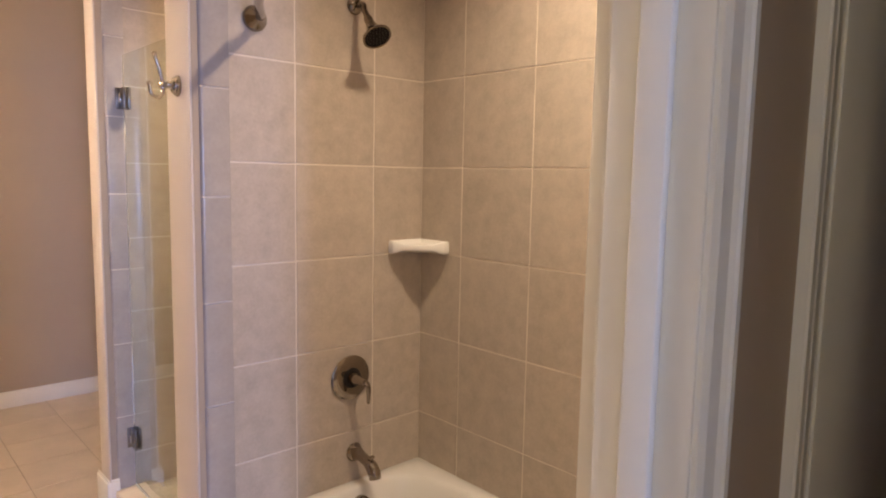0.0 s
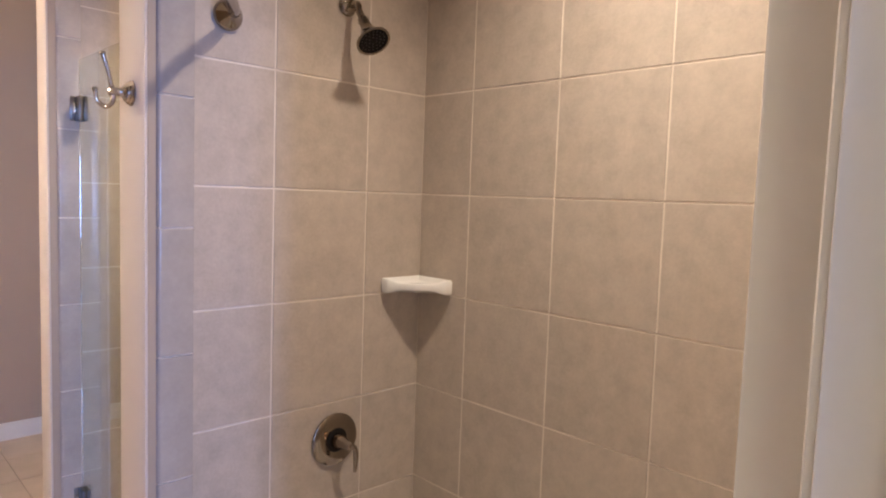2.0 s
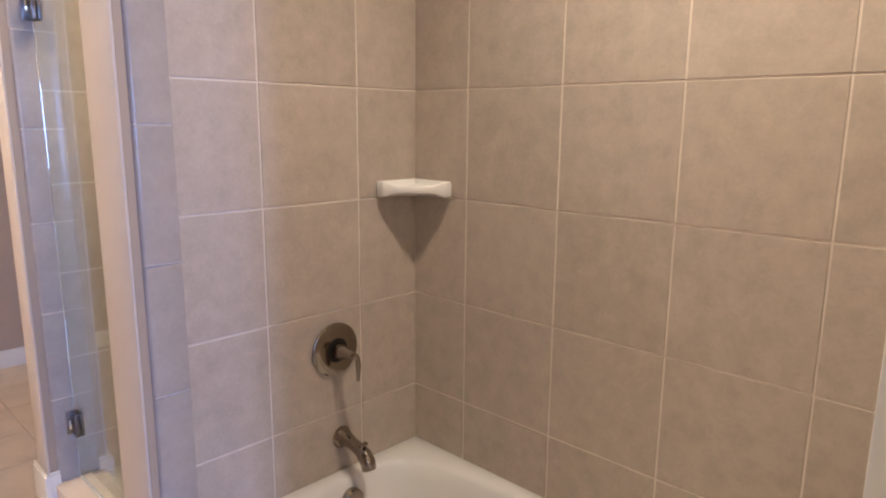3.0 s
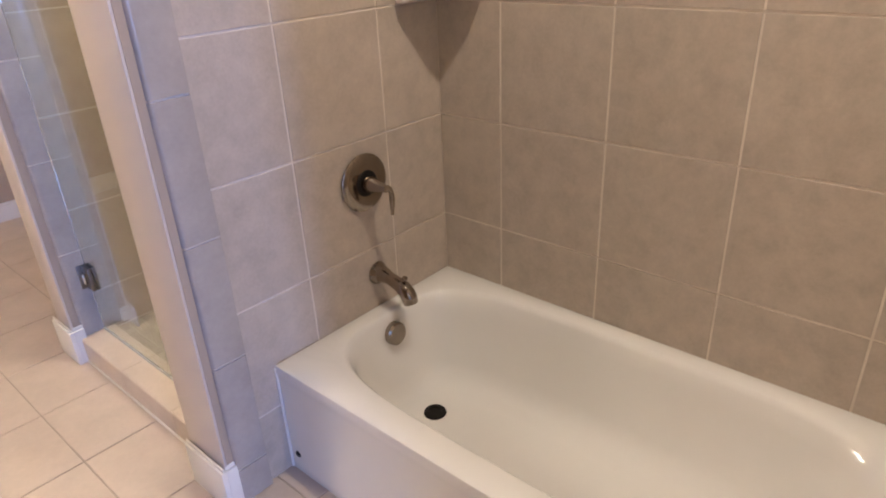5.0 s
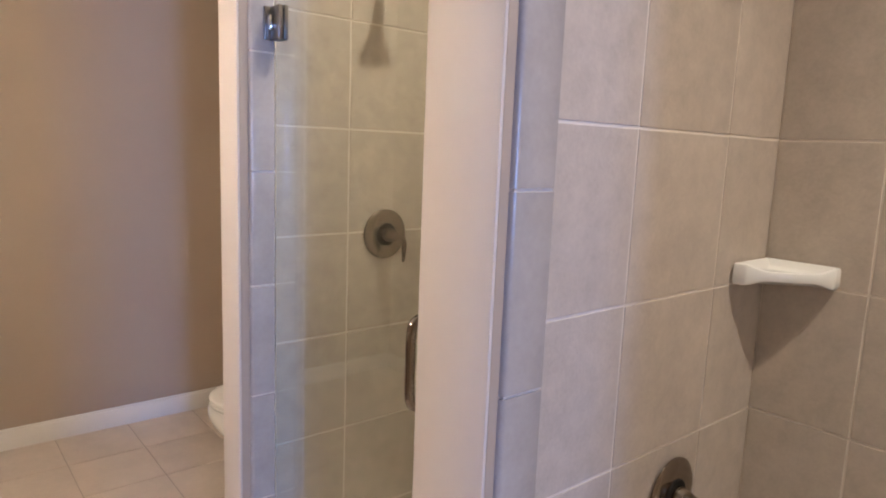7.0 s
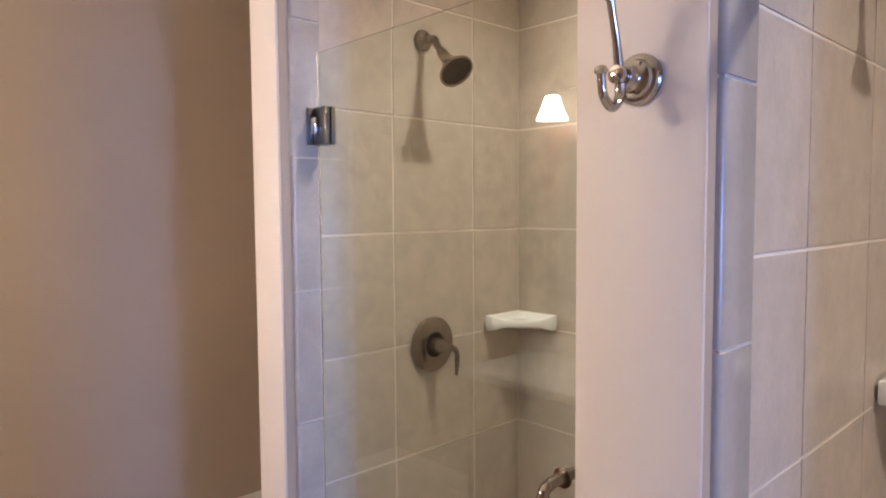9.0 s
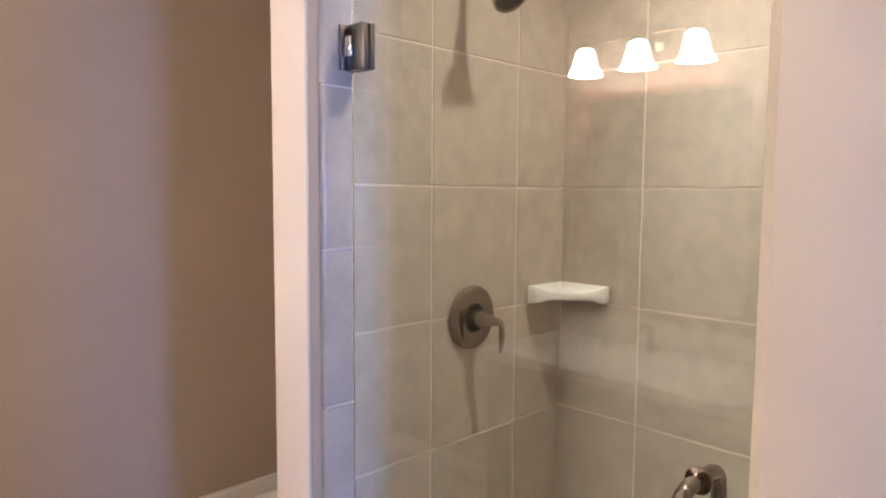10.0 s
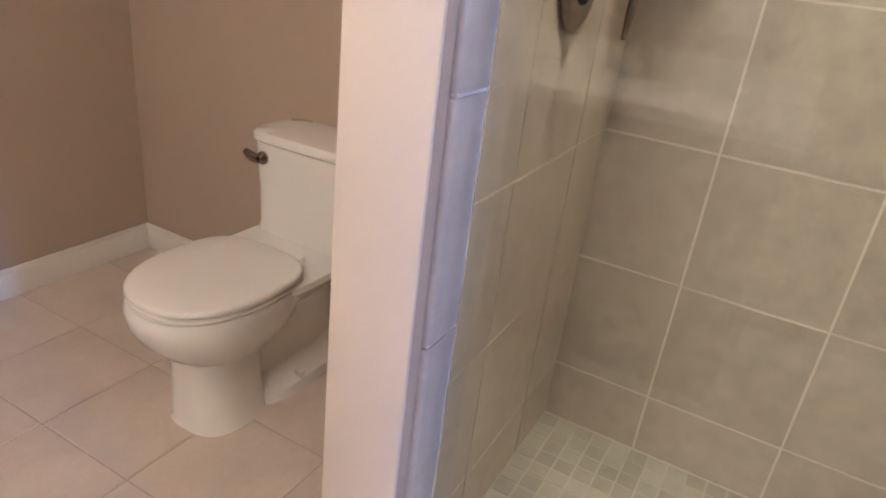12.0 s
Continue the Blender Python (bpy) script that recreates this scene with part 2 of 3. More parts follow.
# partition between shower and toilet
partition = structure("partition_wall", box(0.888, 1.75, 3.02, 3.07, 0, TOP), GROUT, "tiled shower wall backing onto the toilet")
structure("partition_paint", box(0.8132, 1.75, 3.0725, 3.10, 0, TOP), WALL, "tan painted toilet side of the shower partition")
jamb = structure("shower_jamb", merge(box(0.8135, 0.888, 2.9658, 3.072, 0, TOP)), GROUT, "bullnose tiled jamb carrying the glass door")
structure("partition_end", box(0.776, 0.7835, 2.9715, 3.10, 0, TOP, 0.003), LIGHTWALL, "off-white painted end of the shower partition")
# same darker tan tone on the return next to the partition end
structure("partition_return", box(0.7837, 0.8125, 2.9725, 3.0995, 0, TOP), WALL, "darker tan return between partition end and bullnose tile")
# tub foot wall and the doorway wall
foot_wall = structure("wall_tub_foot", box(0.70, 1.665, 0.36, 0.42, 0, TOP), GROUT, "tiled wall at the foot of the bathtub")
structure("foot_wall_end", box(0.653, 0.70, 0.36, 0.436, 0, TOP, 0.003), WHITE, "white painted end of the tub foot wall")
structure("wall_door_right", box(0.59, 2.4, 0.25, 0.36, 0, TOP), WALL, "tan painted wall beside the bathroom doorway")
structure("wall_door_left", box(-2.4, -0.205, 0.25, 0.36, 0, TOP), WALL, "tan painted wall on the hinge side of the doorway")
structure("wall_door_head", box(-0.205, 0.59, 0.25, 0.36, 2.07, TOP), WALL, "tan painted wall above the bathroom doorway")
# outer room behind the doorway, with its window
structure("wall_hall_left", box(-2.55, -2.4, -5.35, 0.36, 0, TOP), WALL, "tan painted wall of the outer room")
structure("wall_hall_right", box(2.4, 2.55, -5.35, 0.36, 0, TOP), WALL, "tan painted wall of the outer room")
# added wall out of view, its corner set to shade jamb and casings from daylight
structure("wall_hall_corner", merge(box(0.42, 0.80, -5.2, -0.12, 0, TOP), box(0.80, 2.4, -0.27, -0.12, 0, TOP)), WALL, "added unseen tan wall that keeps daylight off the door casing")
structure("wall_window", merge(box(-2.4, -1.65, -5.35, -5.2, 0, TOP), box(-0.95, 2.4, -5.35, -5.2, 0, TOP),
                               box(-1.65, -0.95, -5.35, -5.2, 0, 0.7), box(-1.65, -0.95, -5.35, -5.2, 2.0, TOP)), WALL, "tan painted wall with the daylight window")
w = thing("window_1", "white framed daylight window of the outer room", "window", kind="structure")
for a in ((-1.65, -1.61, 0.7, 2.0), (-0.99, -0.95, 0.7, 2.0), (-1.61, -0.99, 0.7, 0.74), (-1.61, -0.99, 1.96, 2.0)):
    part("window_frame", box(a[0], a[1], -5.33, -5.24, a[2], a[3], 0.004), WHITE, w)


def casing(x0, x1, y, z1, towards):
    """A moulded door casing leg on a wall face at y, standing out along towards; its thick edge at x1."""
    s = math.copysign(1, towards)
    w_ = x1 - x0
    prof = [(0, 0), (0, 0.008), (0.10, 0.011), (0.16, 0.009), (0.22, 0.011), (0.55, 0.013), (0.66, 0.017), (0.74, 0.014), (0.80, 0.018), (0.97, 0.018), (1, 0.015), (1, 0)]
    bm = bmesh.new()
    lo = [bm.verts.new((x0 + w_ * u, y + s * h, 0)) for u, h in prof]
    hi = [bm.verts.new((x0 + w_ * u, y + s * h, z1)) for u, h in prof]
    for i in range(len(prof)):
        j = (i + 1) % len(prof)
        bm.faces.new((lo[i], lo[j], hi[j], hi[i]))
    bm.faces.new(lo[::-1])
    bm.faces.new(hi)
    return finish(bm, False)


door = thing("door_1", "white painted bathroom door frame with moulded casing", "door frame", kind="structure")
part("jamb", box(0.575, 0.589, 0.248, 0.362, 0, 2.07, 0.002), WHITE, door)
part("door_stop", box(0.562, 0.5745, 0.285, 0.322, 0, 2.055, 0.003), WHITE, door)
part("jamb", box(-0.204, -0.19, 0.248, 0.362, 0, 2.07, 0.002), WHITE, door)
part("door_stop", box(-0.1895, -0.178, 0.285, 0.322, 0, 2.055, 0.003), WHITE, door)
part("head_jamb", box(-0.19, 0.575, 0.248, 0.362, 2.056, 2.069, 0.002), WHITE, door)
part("casing", casing(0.58, 0.637, 0.25, 2.08, -1), WHITE, door)
part("casing", casing(-0.195, -0.252, 0.25, 2.08, -1), WHITE, door)
part("head_casing", box(-0.25, 0.635, 0.233, 0.25, 2.081, 2.14, 0.004), WHITE, door)
part("casing", casing(0.58, 0.65, 0.36, 2.08, 1), WHITE, door)
closet = thing("door_2", "white closet door in moulded casing beside the doorway", "door", kind="structure")
part("casing", casing(0.915, 0.84, 0.25, 2.08, -1), WHITE, closet)
part("head_casing", box(0.84, 1.70, 0.233, 0.25, 2.081, 2.14, 0.004), WHITE, closet)
part("casing", casing(1.625, 1.70, 0.25, 2.08, -1), WHITE, closet)
part("door_panel", box(0.917, 1.623, 0.238, 0.2495, 0.01, 2.079, 0.003), WHITE, closet)

# baseboards


def baseboard_run(name, x0, x1, y0, y1, label, h=0.105):
    b = merge(box(x0, x1, y0, y1, 0, h - 0.014, 0.0015))
    inset = 0.005
    dx, dy = (inset, 0) if x1 - x0 < y1 - y0 else (0, inset)
    b = merge(b, box(x0 + dx, x1 - dx, y0 + dy, y1 - dy, h - 0.0145, h, 0.003))
    return structure(name, b, WHITE, label, "baseboard")


baseboard_run("baseboard", -0.8, 1.735, 4.755, 4.7695, "white painted baseboard along the end wall")
baseboard_run("baseboard", 1.735, 1.7495, 3.102, 4.7695, "white painted baseboard behind the toilet")
baseboard_run("baseboard", -0.7995, -0.785, 0.362, 2.58, "white painted baseboard along the vanity wall")
baseboard_run("baseboard", -0.7995, -0.785, 3.66, 4.754, "white painted baseboard along the vanity wall")
baseboard_run("baseboard", 0.729, 0.7445, 1.908, 2.096, "white painted baseboard round the divider end", 0.15)
baseboard_run("baseboard", 0.7447, 0.790, 1.908, 1.923, "white painted baseboard return at the divider end", 0.15)
baseboard_run("baseboard", 0.760, 0.7755, 2.953, 3.116, "white painted baseboard round the partition end", 0.15)
baseboard_run("baseboard", 0.7757, 0.812, 2.953, 2.9685, "white painted baseboard return at the partition end", 0.15)
baseboard_run("baseboard", 0.7757, 1.735, 3.1005, 3.115, "white painted baseboard on the toilet side", 0.105)

# curb and shower floor
curb = structure("shower_curb", box(0.795, 0.925, 2.094, 2.968, 0, 0.094), GROUT, "tiled shower curb under the glass door", "curb")
structure("caulk_line", box(0.787, 0.7945, 2.10, 2.952, 0, 0.007, 0.002), WHITE, "white caulk line along the curb foot", "trim")
shower_floor = structure("shower_floor", box(0.925, 1.705, 2.125, 3.02, 0, 0.046), MOSAIC_GROUT, "mosaic tiled shower floor", "floor")

# ---- bathtub ----
tub = thing("bathtub", "glossy white enamel alcove bathtub with plain apron", "bathtub")
TX, TY, HX, HY = 1.304, 1.170, 0.361, 0.7495
loops = [ring_loop(TX, TY, HX - 0.003, HY, 60, z) for z in (0.0, 0.03)]
loops += [ring_loop(TX, TY, HX - 0.006, HY, 60, 0.034), ring_loop(TX, TY, HX - 0.005, HY, 60, 0.305), ring_loop(TX, TY, HX - 0.002, HY, 60, 0.324), ring_loop(TX, TY, HX, HY, 60, 0.342)]
loops += [ring_loop(TX, TY, HX - 0.003, HY - 0.003, 50, 0.357), ring_loop(TX, TY, HX - 0.012, HY - 0.012, 40, 0.3625)]
IX, IY = 1.312, 1.187
for inset, z, power in ((0.0, 0.363, 4.2), (0.008, 0.359, 4.2), (0.016, 0.347, 4.0), (0.026, 0.30, 3.8), (0.045, 0.20, 3.6), (0.065, 0.13, 3.4), (0.085, 0.098, 3.2), (0.12, 0.078, 3.0), (0.17, 0.071, 3.0)):
    loops.append(ring_loop(IX, IY + inset * 0.8, 0.297 - inset, 0.676 - inset * 1.5, power, z))
part("shell", loft(loops, True, True), ENAMEL, tub)
part("overflow_cover", lathe([(0, 0.022), (0.030, 0.021), (0.036, 0.016), (0.037, 0.0), (0.0, 0.0)], (1.318, 1.842, 0.296), (0, -1, 0.15)), NICKEL, tub, "round brushed nickel overflow cover")
part("drain", merge(lathe([(0, 0.002), (0.019, 0.002), (0.02, 0.006), (0.033, 0.004), (0.035, 0)], (1.315, 1.685, 0.0715), (0, 0, 1))), DARK, tub, "dark round tub drain")
part("apron_plug", lathe([(0, 0.003), (0.009, 0.003), (0.011, 0)], (0.9485, 1.885, 0.06), (-1, 0, 0), 16), DARK, tub, "small dark apron hole")
structure("caulk_bead", box(0.9415, 0.9475, 1.912, 1.9195, 0, 0.35, 0.002), WHITE, "white caulk line between apron and tile", "trim")

# ---- faucets, heads, valves ----


def valve(x, y, z, label):
    v = thing("shower_valve", label, "shower valve", "nickel valves")
    part("escutcheon", lathe([(0, 0.010), (0.050, 0.011), (0.066, 0.010), (0.078, 0.007), (0.083, 0.003), (0.083, 0)], (x, y, z), (0, -1, 0), 48), NICKEL, v)
    # the recess is no hollow: its shade is a dark disc round the hub
    part("collar", lathe([(0, 0.0145), (0.035, 0.0145), (0.038, 0.012), (0.038, 0.009)], (x, y, z), (0, -1, 0)), DARK, v, "dark disc in place of the shaded recess")
    part("hub", lathe([(0.024, 0.012), (0.025, 0.022), (0.020, 0.042), (0.015, 0.060), (0.012, 0.080), (0.010, 0.088), (0, 0.090)], (x, y, z), (0, -1, 0)), NICKEL, v)
    part("lever", tube([(x, y - 0.078, z), (x + 0.012, y - 0.087, z - 0.004), (x + 0.018, y - 0.089, z - 0.026), (x + 0.018, y - 0.086, z - 0.082)], [0.011, 0.010, 0.009, 0.011, 0.006], flat=0.7), NICKEL, v)
    return v


valve(1.322, 1.913, 0.765, "round brushed nickel tub valve with lever handle")
valve(1.303, 3.013, 1.206, "round brushed nickel shower valve with lever handle")


def shower_head(x, y, z, tip, aim, label):
    s = thing("wall_shower", label, "shower head", "nickel shower heads")
    part("flange", lathe([(0.031, 0), (0.031, 0.004), (0.026, 0.012), (0.014, 0.017), (0.0, 0.018)], (x, y, z), (0, -1, 0)), NICKEL, s)
    t = Vector(tip)
    part("arm", tube([(x, y - 0.005, z), (x, y - 0.05, z - 0.004), (x + (t.x - x) * 0.6, y + (t.y - y) * 0.7, z + (t.z - z) * 0.45), tip], 0.0105), NICKEL, s)
    part("bell", lathe([(0, -0.012), (0.013, -0.012), (0.016, 0.0), (0.015, 0.012), (0.018, 0.03), (0.028, 0.055), (0.044, 0.074), (0.050, 0.080), (0.050, 0.085), (0.044, 0.084)], tip, aim), NICKEL, s)
    part("spray_face", lathe([(0.0445, 0.083), (0.042, 0.080), (0, 0.079)], tip, aim), DARK, s, "dark rubber spray face")
    m, dots = basis(tip, aim), bmesh.new()
    for rad, count in ((0.012, 6), (0.023, 12), (0.034, 18)):
        for k in range(count):
            a = 2 * math.pi * k / count
            q = m @ Vector((rad * math.cos(a), rad * math.sin(a), 0.078))
            dots = merge(dots, lathe([(0.0022, 0), (0.0018, 0.004), (0, 0.0045)], q, m.to_3x3() @ Vector((0, 0, 1)), 6))
    part("nozzles", dots, RUBBER, s, "grey rubber spray nozzles")
    return s


shower_head(1.334, 1.914, 2.10, (1.318, 1.81, 2.035), (-0.02, -0.62, -0.78), "brushed nickel shower head above the bathtub")
shower_head(1.276, 3.014, 2.10, (1.268, 2.92, 2.045), (-0.05, -0.70, -0.70), "brushed nickel shower head in the glass shower")

spout = thing("tub_spout", "brushed nickel tub spout with diverter knob", "tub spout")
part("spout_body", tube([(1.342, 1.914, 0.470), (1.342, 1.890, 0.471), (1.342, 1.850, 0.464), (1.342, 1.815, 0.454), (1.342, 1.791, 0.434), (1.342, 1.783, 0.410)], [0.036, 0.026, 0.0195, 0.020, 0.0235, 0.024, 0.022], 20), NICKEL, spout)
part("diverter_knob", lathe([(0.004, 0), (0.004, 0.014), (0.008, 0.017), (0.008, 0.023), (0, 0.025)], (1.342, 1.806, 0.468), (0, -0.3, 1), 16), NICKEL, spout)

# curtain rod
rod = thing("shower_curtain_rod", "brushed nickel curved shower curtain rod over the bathtub", "curtain rod")
part("flange", lathe([(0.040, 0), (0.040, 0.006), (0.034, 0.014), (0.020, 0.026), (0.014, 0.04), (0, 0.041)], (0.955, 1.914, 1.992), (0, -1, 0)), NICKEL, rod)
part("flange", lathe([(0.040, 0), (0.040, 0.006), (0.034, 0.014), (0.020, 0.026), (0.014, 0.04), (0, 0.041)], (0.955, 0.426, 1.992), (0, 1, 0)), NICKEL, rod)
part("bar", tube([(0.955, 1.90, 1.992), (0.945, 1.855, 1.992), (0.83, 1.62, 1.992), (0.74, 1.17, 1.992), (0.83, 0.72, 1.992), (0.945, 0.485, 1.992), (0.955, 0.44, 1.992)], 0.0135, steps=14), NICKEL, rod)

# corner shelves


def corner_shelf(cx, cy, z, size, label):
    s = tagged(new("corner_shelf"), label, "corner shelf", "ceramic corner shelves")
    front = [(-size, -0.002), (-size, -0.030), (-size * 0.95, -0.046), (-size * 0.80, -size * 0.50), (-size * 0.67, -size * 0.67), (-size * 0.50, -size * 0.80), (-0.046, -size * 0.95), (-0.030, -size), (-0.002, -size)]
    loops_ = []
    ctr = Vector((-0.05, -0.05))
    outline = [(-0.002, -0.002)] + front
    dense = []
    for a, b in zip(outline, outline[1:] + outline[:1]):
        dense += [Vector(a) + (Vector(b) - Vector(a)) * k / 4 for k in range(4)]
    for k, h in ((0.88, 0.004), (0.97, 0.0), (1.0, 0.006), (1.0, 0.040), (0.985, 0.046), (0.95, 0.048), (0.90, 0.045), (0.82, 0.034), (0.6, 0.026), (0.3, 0.024)):
        ring = []
        for q in dense:
            side = min(abs(q.x), abs(q.y))
            mid = 0.5 - 0.5 * math.cos(math.pi * min(1.0, max(0.0, (side - 0.022) / 0.050)))
            lift = 0.014 * mid if h < 0.02 else (-0.012 * mid if h > 0.038 else 0.0)
            ring.append(Vector((cx + ctr.x + (q.x - ctr.x) * k, cy + ctr.y + (q.y - ctr.y) * k, z + h + lift)))
        loops_.append(ring)
    part("shelf_body", loft(loops_), CHINA, s)
    return s


corner_shelf(1.658, 1.913, 1.219, 0.165, "white ceramic corner shelf in the tub corner")
corner_shelf(1.698, 3.013, 1.219, 0.165, "white ceramic corner shelf in the shower corner")

# robe hook
hook = thing("robe_hook", "brushed nickel double robe hook on the divider end", "robe hook")
HXX, HYY, HZ = 0.744, 2.000, 1.770
part("base", lathe([(0.032, 0), (0.032, 0.003), (0.029, 0.006), (0.028, 0.009), (0.024, 0.011), (0.022, 0.016), (0.016, 0.018), (0.011, 0.024), (0.009, 0.040), (0.012, 0.046), (0.011, 0.054), (0, 0.058)], (HXX, HYY, HZ), (-1, 0, 0)), SATIN, hook)
part("upper_prong", tube([(HXX - 0.045, HYY, HZ), (HXX - 0.053, HYY, HZ + 0.04), (HXX - 0.066, HYY, HZ + 0.085)], [0.0065, 0.005, 0.005]), SATIN, hook)
part("lower_prong", tube([(HXX - 0.045, HYY, HZ), (HXX - 0.045, HYY, HZ - 0.026), (HXX - 0.061, HYY, HZ - 0.040), (HXX - 0.079, HYY, HZ - 0.028), (HXX - 0.084, HYY, HZ - 0.004)], [0.0065, 0.006, 0.0055, 0.005]), SATIN, hook)
for q in ((HXX - 0.067, HYY, HZ + 0.088), (HXX - 0.0845, HYY, HZ + 0.0)):
    part("ball_tip", lathe([(0, -0.007), (0.006, -0.004), (0.0085, 0.0), (0.006, 0.005), (0, 0.007)], q, (-0.1, 0, 1), 16), SATIN, hook)

# ---- glass shower door ----
GX, GY0, GY1 = 0.884, 2.141, 2.960
gdoor = thing("shower_door", "frameless clear glass shower door with nickel hinges, closed", "shower door")
pane = part("glass_pane", box(GX - 0.004, GX + 0.004, GY0, GY1, 0.106, 1.995), GLASS, gdoor)
pane.visible_shadow = False
part("bottom_seal", box(GX - 0.007, GX + 0.007, GY0, GY1, 0.095, 0.1055, 0.002), SEAL, gdoor, "clear vinyl bottom seal")
for z in (1.815, 0.325):
    hinge = part("hinge", box(GX - 0.018, GX - 0.0045, 2.905, 2.9565, z - 0.045, z + 0.045, 0.002), HINGE, gdoor)
    part("inner_plate", box(GX + 0.0045, GX + 0.016, 2.905, 2.9565, z - 0.045, z + 0.045, 0.002), HINGE, hinge)
    part("wall_plate", box(GX - 0.034, GX - 0.003, 2.9570, 2.9623, z - 0.045, z + 0.045, 0.001), HINGE, hinge)
    part("knuckle", box(GX - 0.030, GX - 0.0185, 2.932, 2.9565, z - 0.020, z + 0.020, 0.002), CHROME, hinge)
pull = part("handle", tube([(GX - 0.005, 2.215, 1.158), (GX - 0.035, 2.215, 1.158), (GX - 0.056, 2.215, 1.148), (GX - 0.062, 2.215, 1.120), (GX - 0.062, 2.215, 1.065), (GX - 0.062, 2.215, 1.01), (GX - 0.056, 2.215, 0.982), (GX - 0.035, 2.215, 0.972), (GX - 0.005, 2.215, 0.972)], 0.0105), NICKEL, gdoor, "brushed nickel pull handle")
part("inner_handle", tube([(GX + 0.005, 2.215, 1.158), (GX + 0.035, 2.215, 1.158), (GX + 0.056, 2.215, 1.148), (GX + 0.062, 2.215, 1.120), (GX + 0.062, 2.215, 1.065), (GX + 0.062, 2.215, 1.01), (GX + 0.056, 2.215, 0.982), (GX + 0.035, 2.215, 0.972), (GX + 0.005, 2.215, 0.972)], 0.0105), NICKEL, gdoor, "brushed nickel pull handle")
for z in (1.158, 0.972):
    part("washer", lathe([(0.010, 0), (0.018, 0), (0.018, 0.004), (0.010, 0.005)], (GX - 0.0045, 2.215, z), (-1, 0, 0), 24), NICKEL, pull)

# ---- toilet ----
toilet = thing("toilet", "white one-piece low toilet with closed lid", "toilet")
CY = 3.798
part("pedestal", loft([ring_loop(1.21, CY, 0.122, 0.112, 2.7, 0.0), ring_loop(1.21, CY, 0.118, 0.108, 2.7, 0.012), ring_loop(1.205, CY, 0.113, 0.102, 2.6, 0.10), ring_loop(1.205, CY, 0.113, 0.100, 2.6, 0.19),
                       ring_loop(1.210, CY, 0.140, 0.118, 2.6, 0.25), ring_loop(1.220, CY, 0.16, 0.13, 2.4, 0.29)]), CHINA, toilet)
part("bowl", loft([ring_loop(1.230, CY, 0.15, 0.120, 2.4, 0.225), ring_loop(1.230, CY, 0.185, 0.138, 2.3, 0.25), ring_loop(1.225, CY, 0.215, 0.160, 2.3, 0.29, egg=0.02), ring_loop(1.220, CY, 0.232, 0.174, 2.3, 0.335, egg=0.04),
                   ring_loop(1.220, CY, 0.236, 0.180, 2.3, 0.375, egg=0.05), ring_loop(1.220, CY, 0.230, 0.176, 2.3, 0.388, egg=0.05)]), CHINA, toilet)
part("deck", loft([ring_loop(1.510, CY, 0.20, 0.105, 5, 0.285), ring_loop(1.500, CY, 0.22, 0.15, 5, 0.33), ring_loop(1.500, CY, 0.235, 0.185, 6, 0.375), ring_loop(1.500, CY, 0.23, 0.182, 6, 0.392)]), CHINA, toilet)
part("trapway", loft([ring_loop(1.470, CY, 0.20, 0.125, 4, 0.0), ring_loop(1.470, CY, 0.20, 0.122, 4, 0.03), ring_loop(1.475, CY, 0.195, 0.112, 4, 0.038), ring_loop(1.480, CY, 0.19, 0.056, 3, 0.07), ring_loop(1.485, CY, 0.185, 0.048, 3, 0.15), ring_loop(1.495, CY, 0.175, 0.055, 3, 0.23), ring_loop(1.500, CY, 0.175, 0.085, 3, 0.30)]), CHINA, toilet)


def seat_loop(front, back, half, z, n=72):
    """An oval front half and a squarer hinge end."""
    out = []
    for i in range(n):
        a = 2 * math.pi * i / n
        c, q = math.cos(a), math.sin(a)
        p = 2.2 if c < 0 else 4.5
        x = -front * abs(c) ** (2 / p) if c < 0 else back * abs(c) ** (2 / p)
        taper = 1.0 - 0.10 * max(0.0, x / back) ** 2
        out.append(Vector((1.225 + x, CY + half * taper * math.copysign(abs(q) ** (2 / (2.2 if c < 0 else 3.2)), q), z)))
    return out


part("seat", loft([seat_loop(0.230 - d_, 0.195 - d_, 0.180 - d_, z) for d_, z in ((0.010, 0.3895), (0.001, 0.393), (0.0, 0.399), (0.007, 0.4025))]), SEAT, toilet)
part("lid", loft([seat_loop(0.233 - d_, 0.190 - d_, 0.182 - d_, z) for d_, z in ((0.012, 0.4075), (0.002, 0.4095), (0.0, 0.413), (0.0, 0.420), (0.003, 0.4245), (0.010, 0.427), (0.08, 0.4285))]), SEAT, toilet)
for y in (CY - 0.075, CY + 0.075):
    part("seat_hinge", lathe([(0.014, 0), (0.014, 0.014), (0.010, 0.018), (0, 0.019)], (1.445, y, 0.391), (0, 0, 1), 20), SEAT, toilet)
part("tank", loft([ring_loop(1.645, CY, 0.115, 0.185, 7, 0.385), ring_loop(1.645, CY, 0.110, 0.185, 6, 0.42), ring_loop(1.650, CY, 0.108, 0.195, 6, 0.52), ring_loop(1.652, CY, 0.112, 0.207, 6, 0.662)]), CHINA, toilet)
part("tank_lid", loft([ring_loop(1.652, CY, 0.113, 0.208, 6, 0.664), ring_loop(1.651, CY, 0.1175, 0.214, 6, 0.668), ring_loop(1.651, CY, 0.118, 0.214, 6, 0.685), ring_loop(1.651, CY, 0.112, 0.208, 5, 0.694), ring_loop(1.651, CY, 0.08, 0.17, 4, 0.698)]), CHINA, toilet)
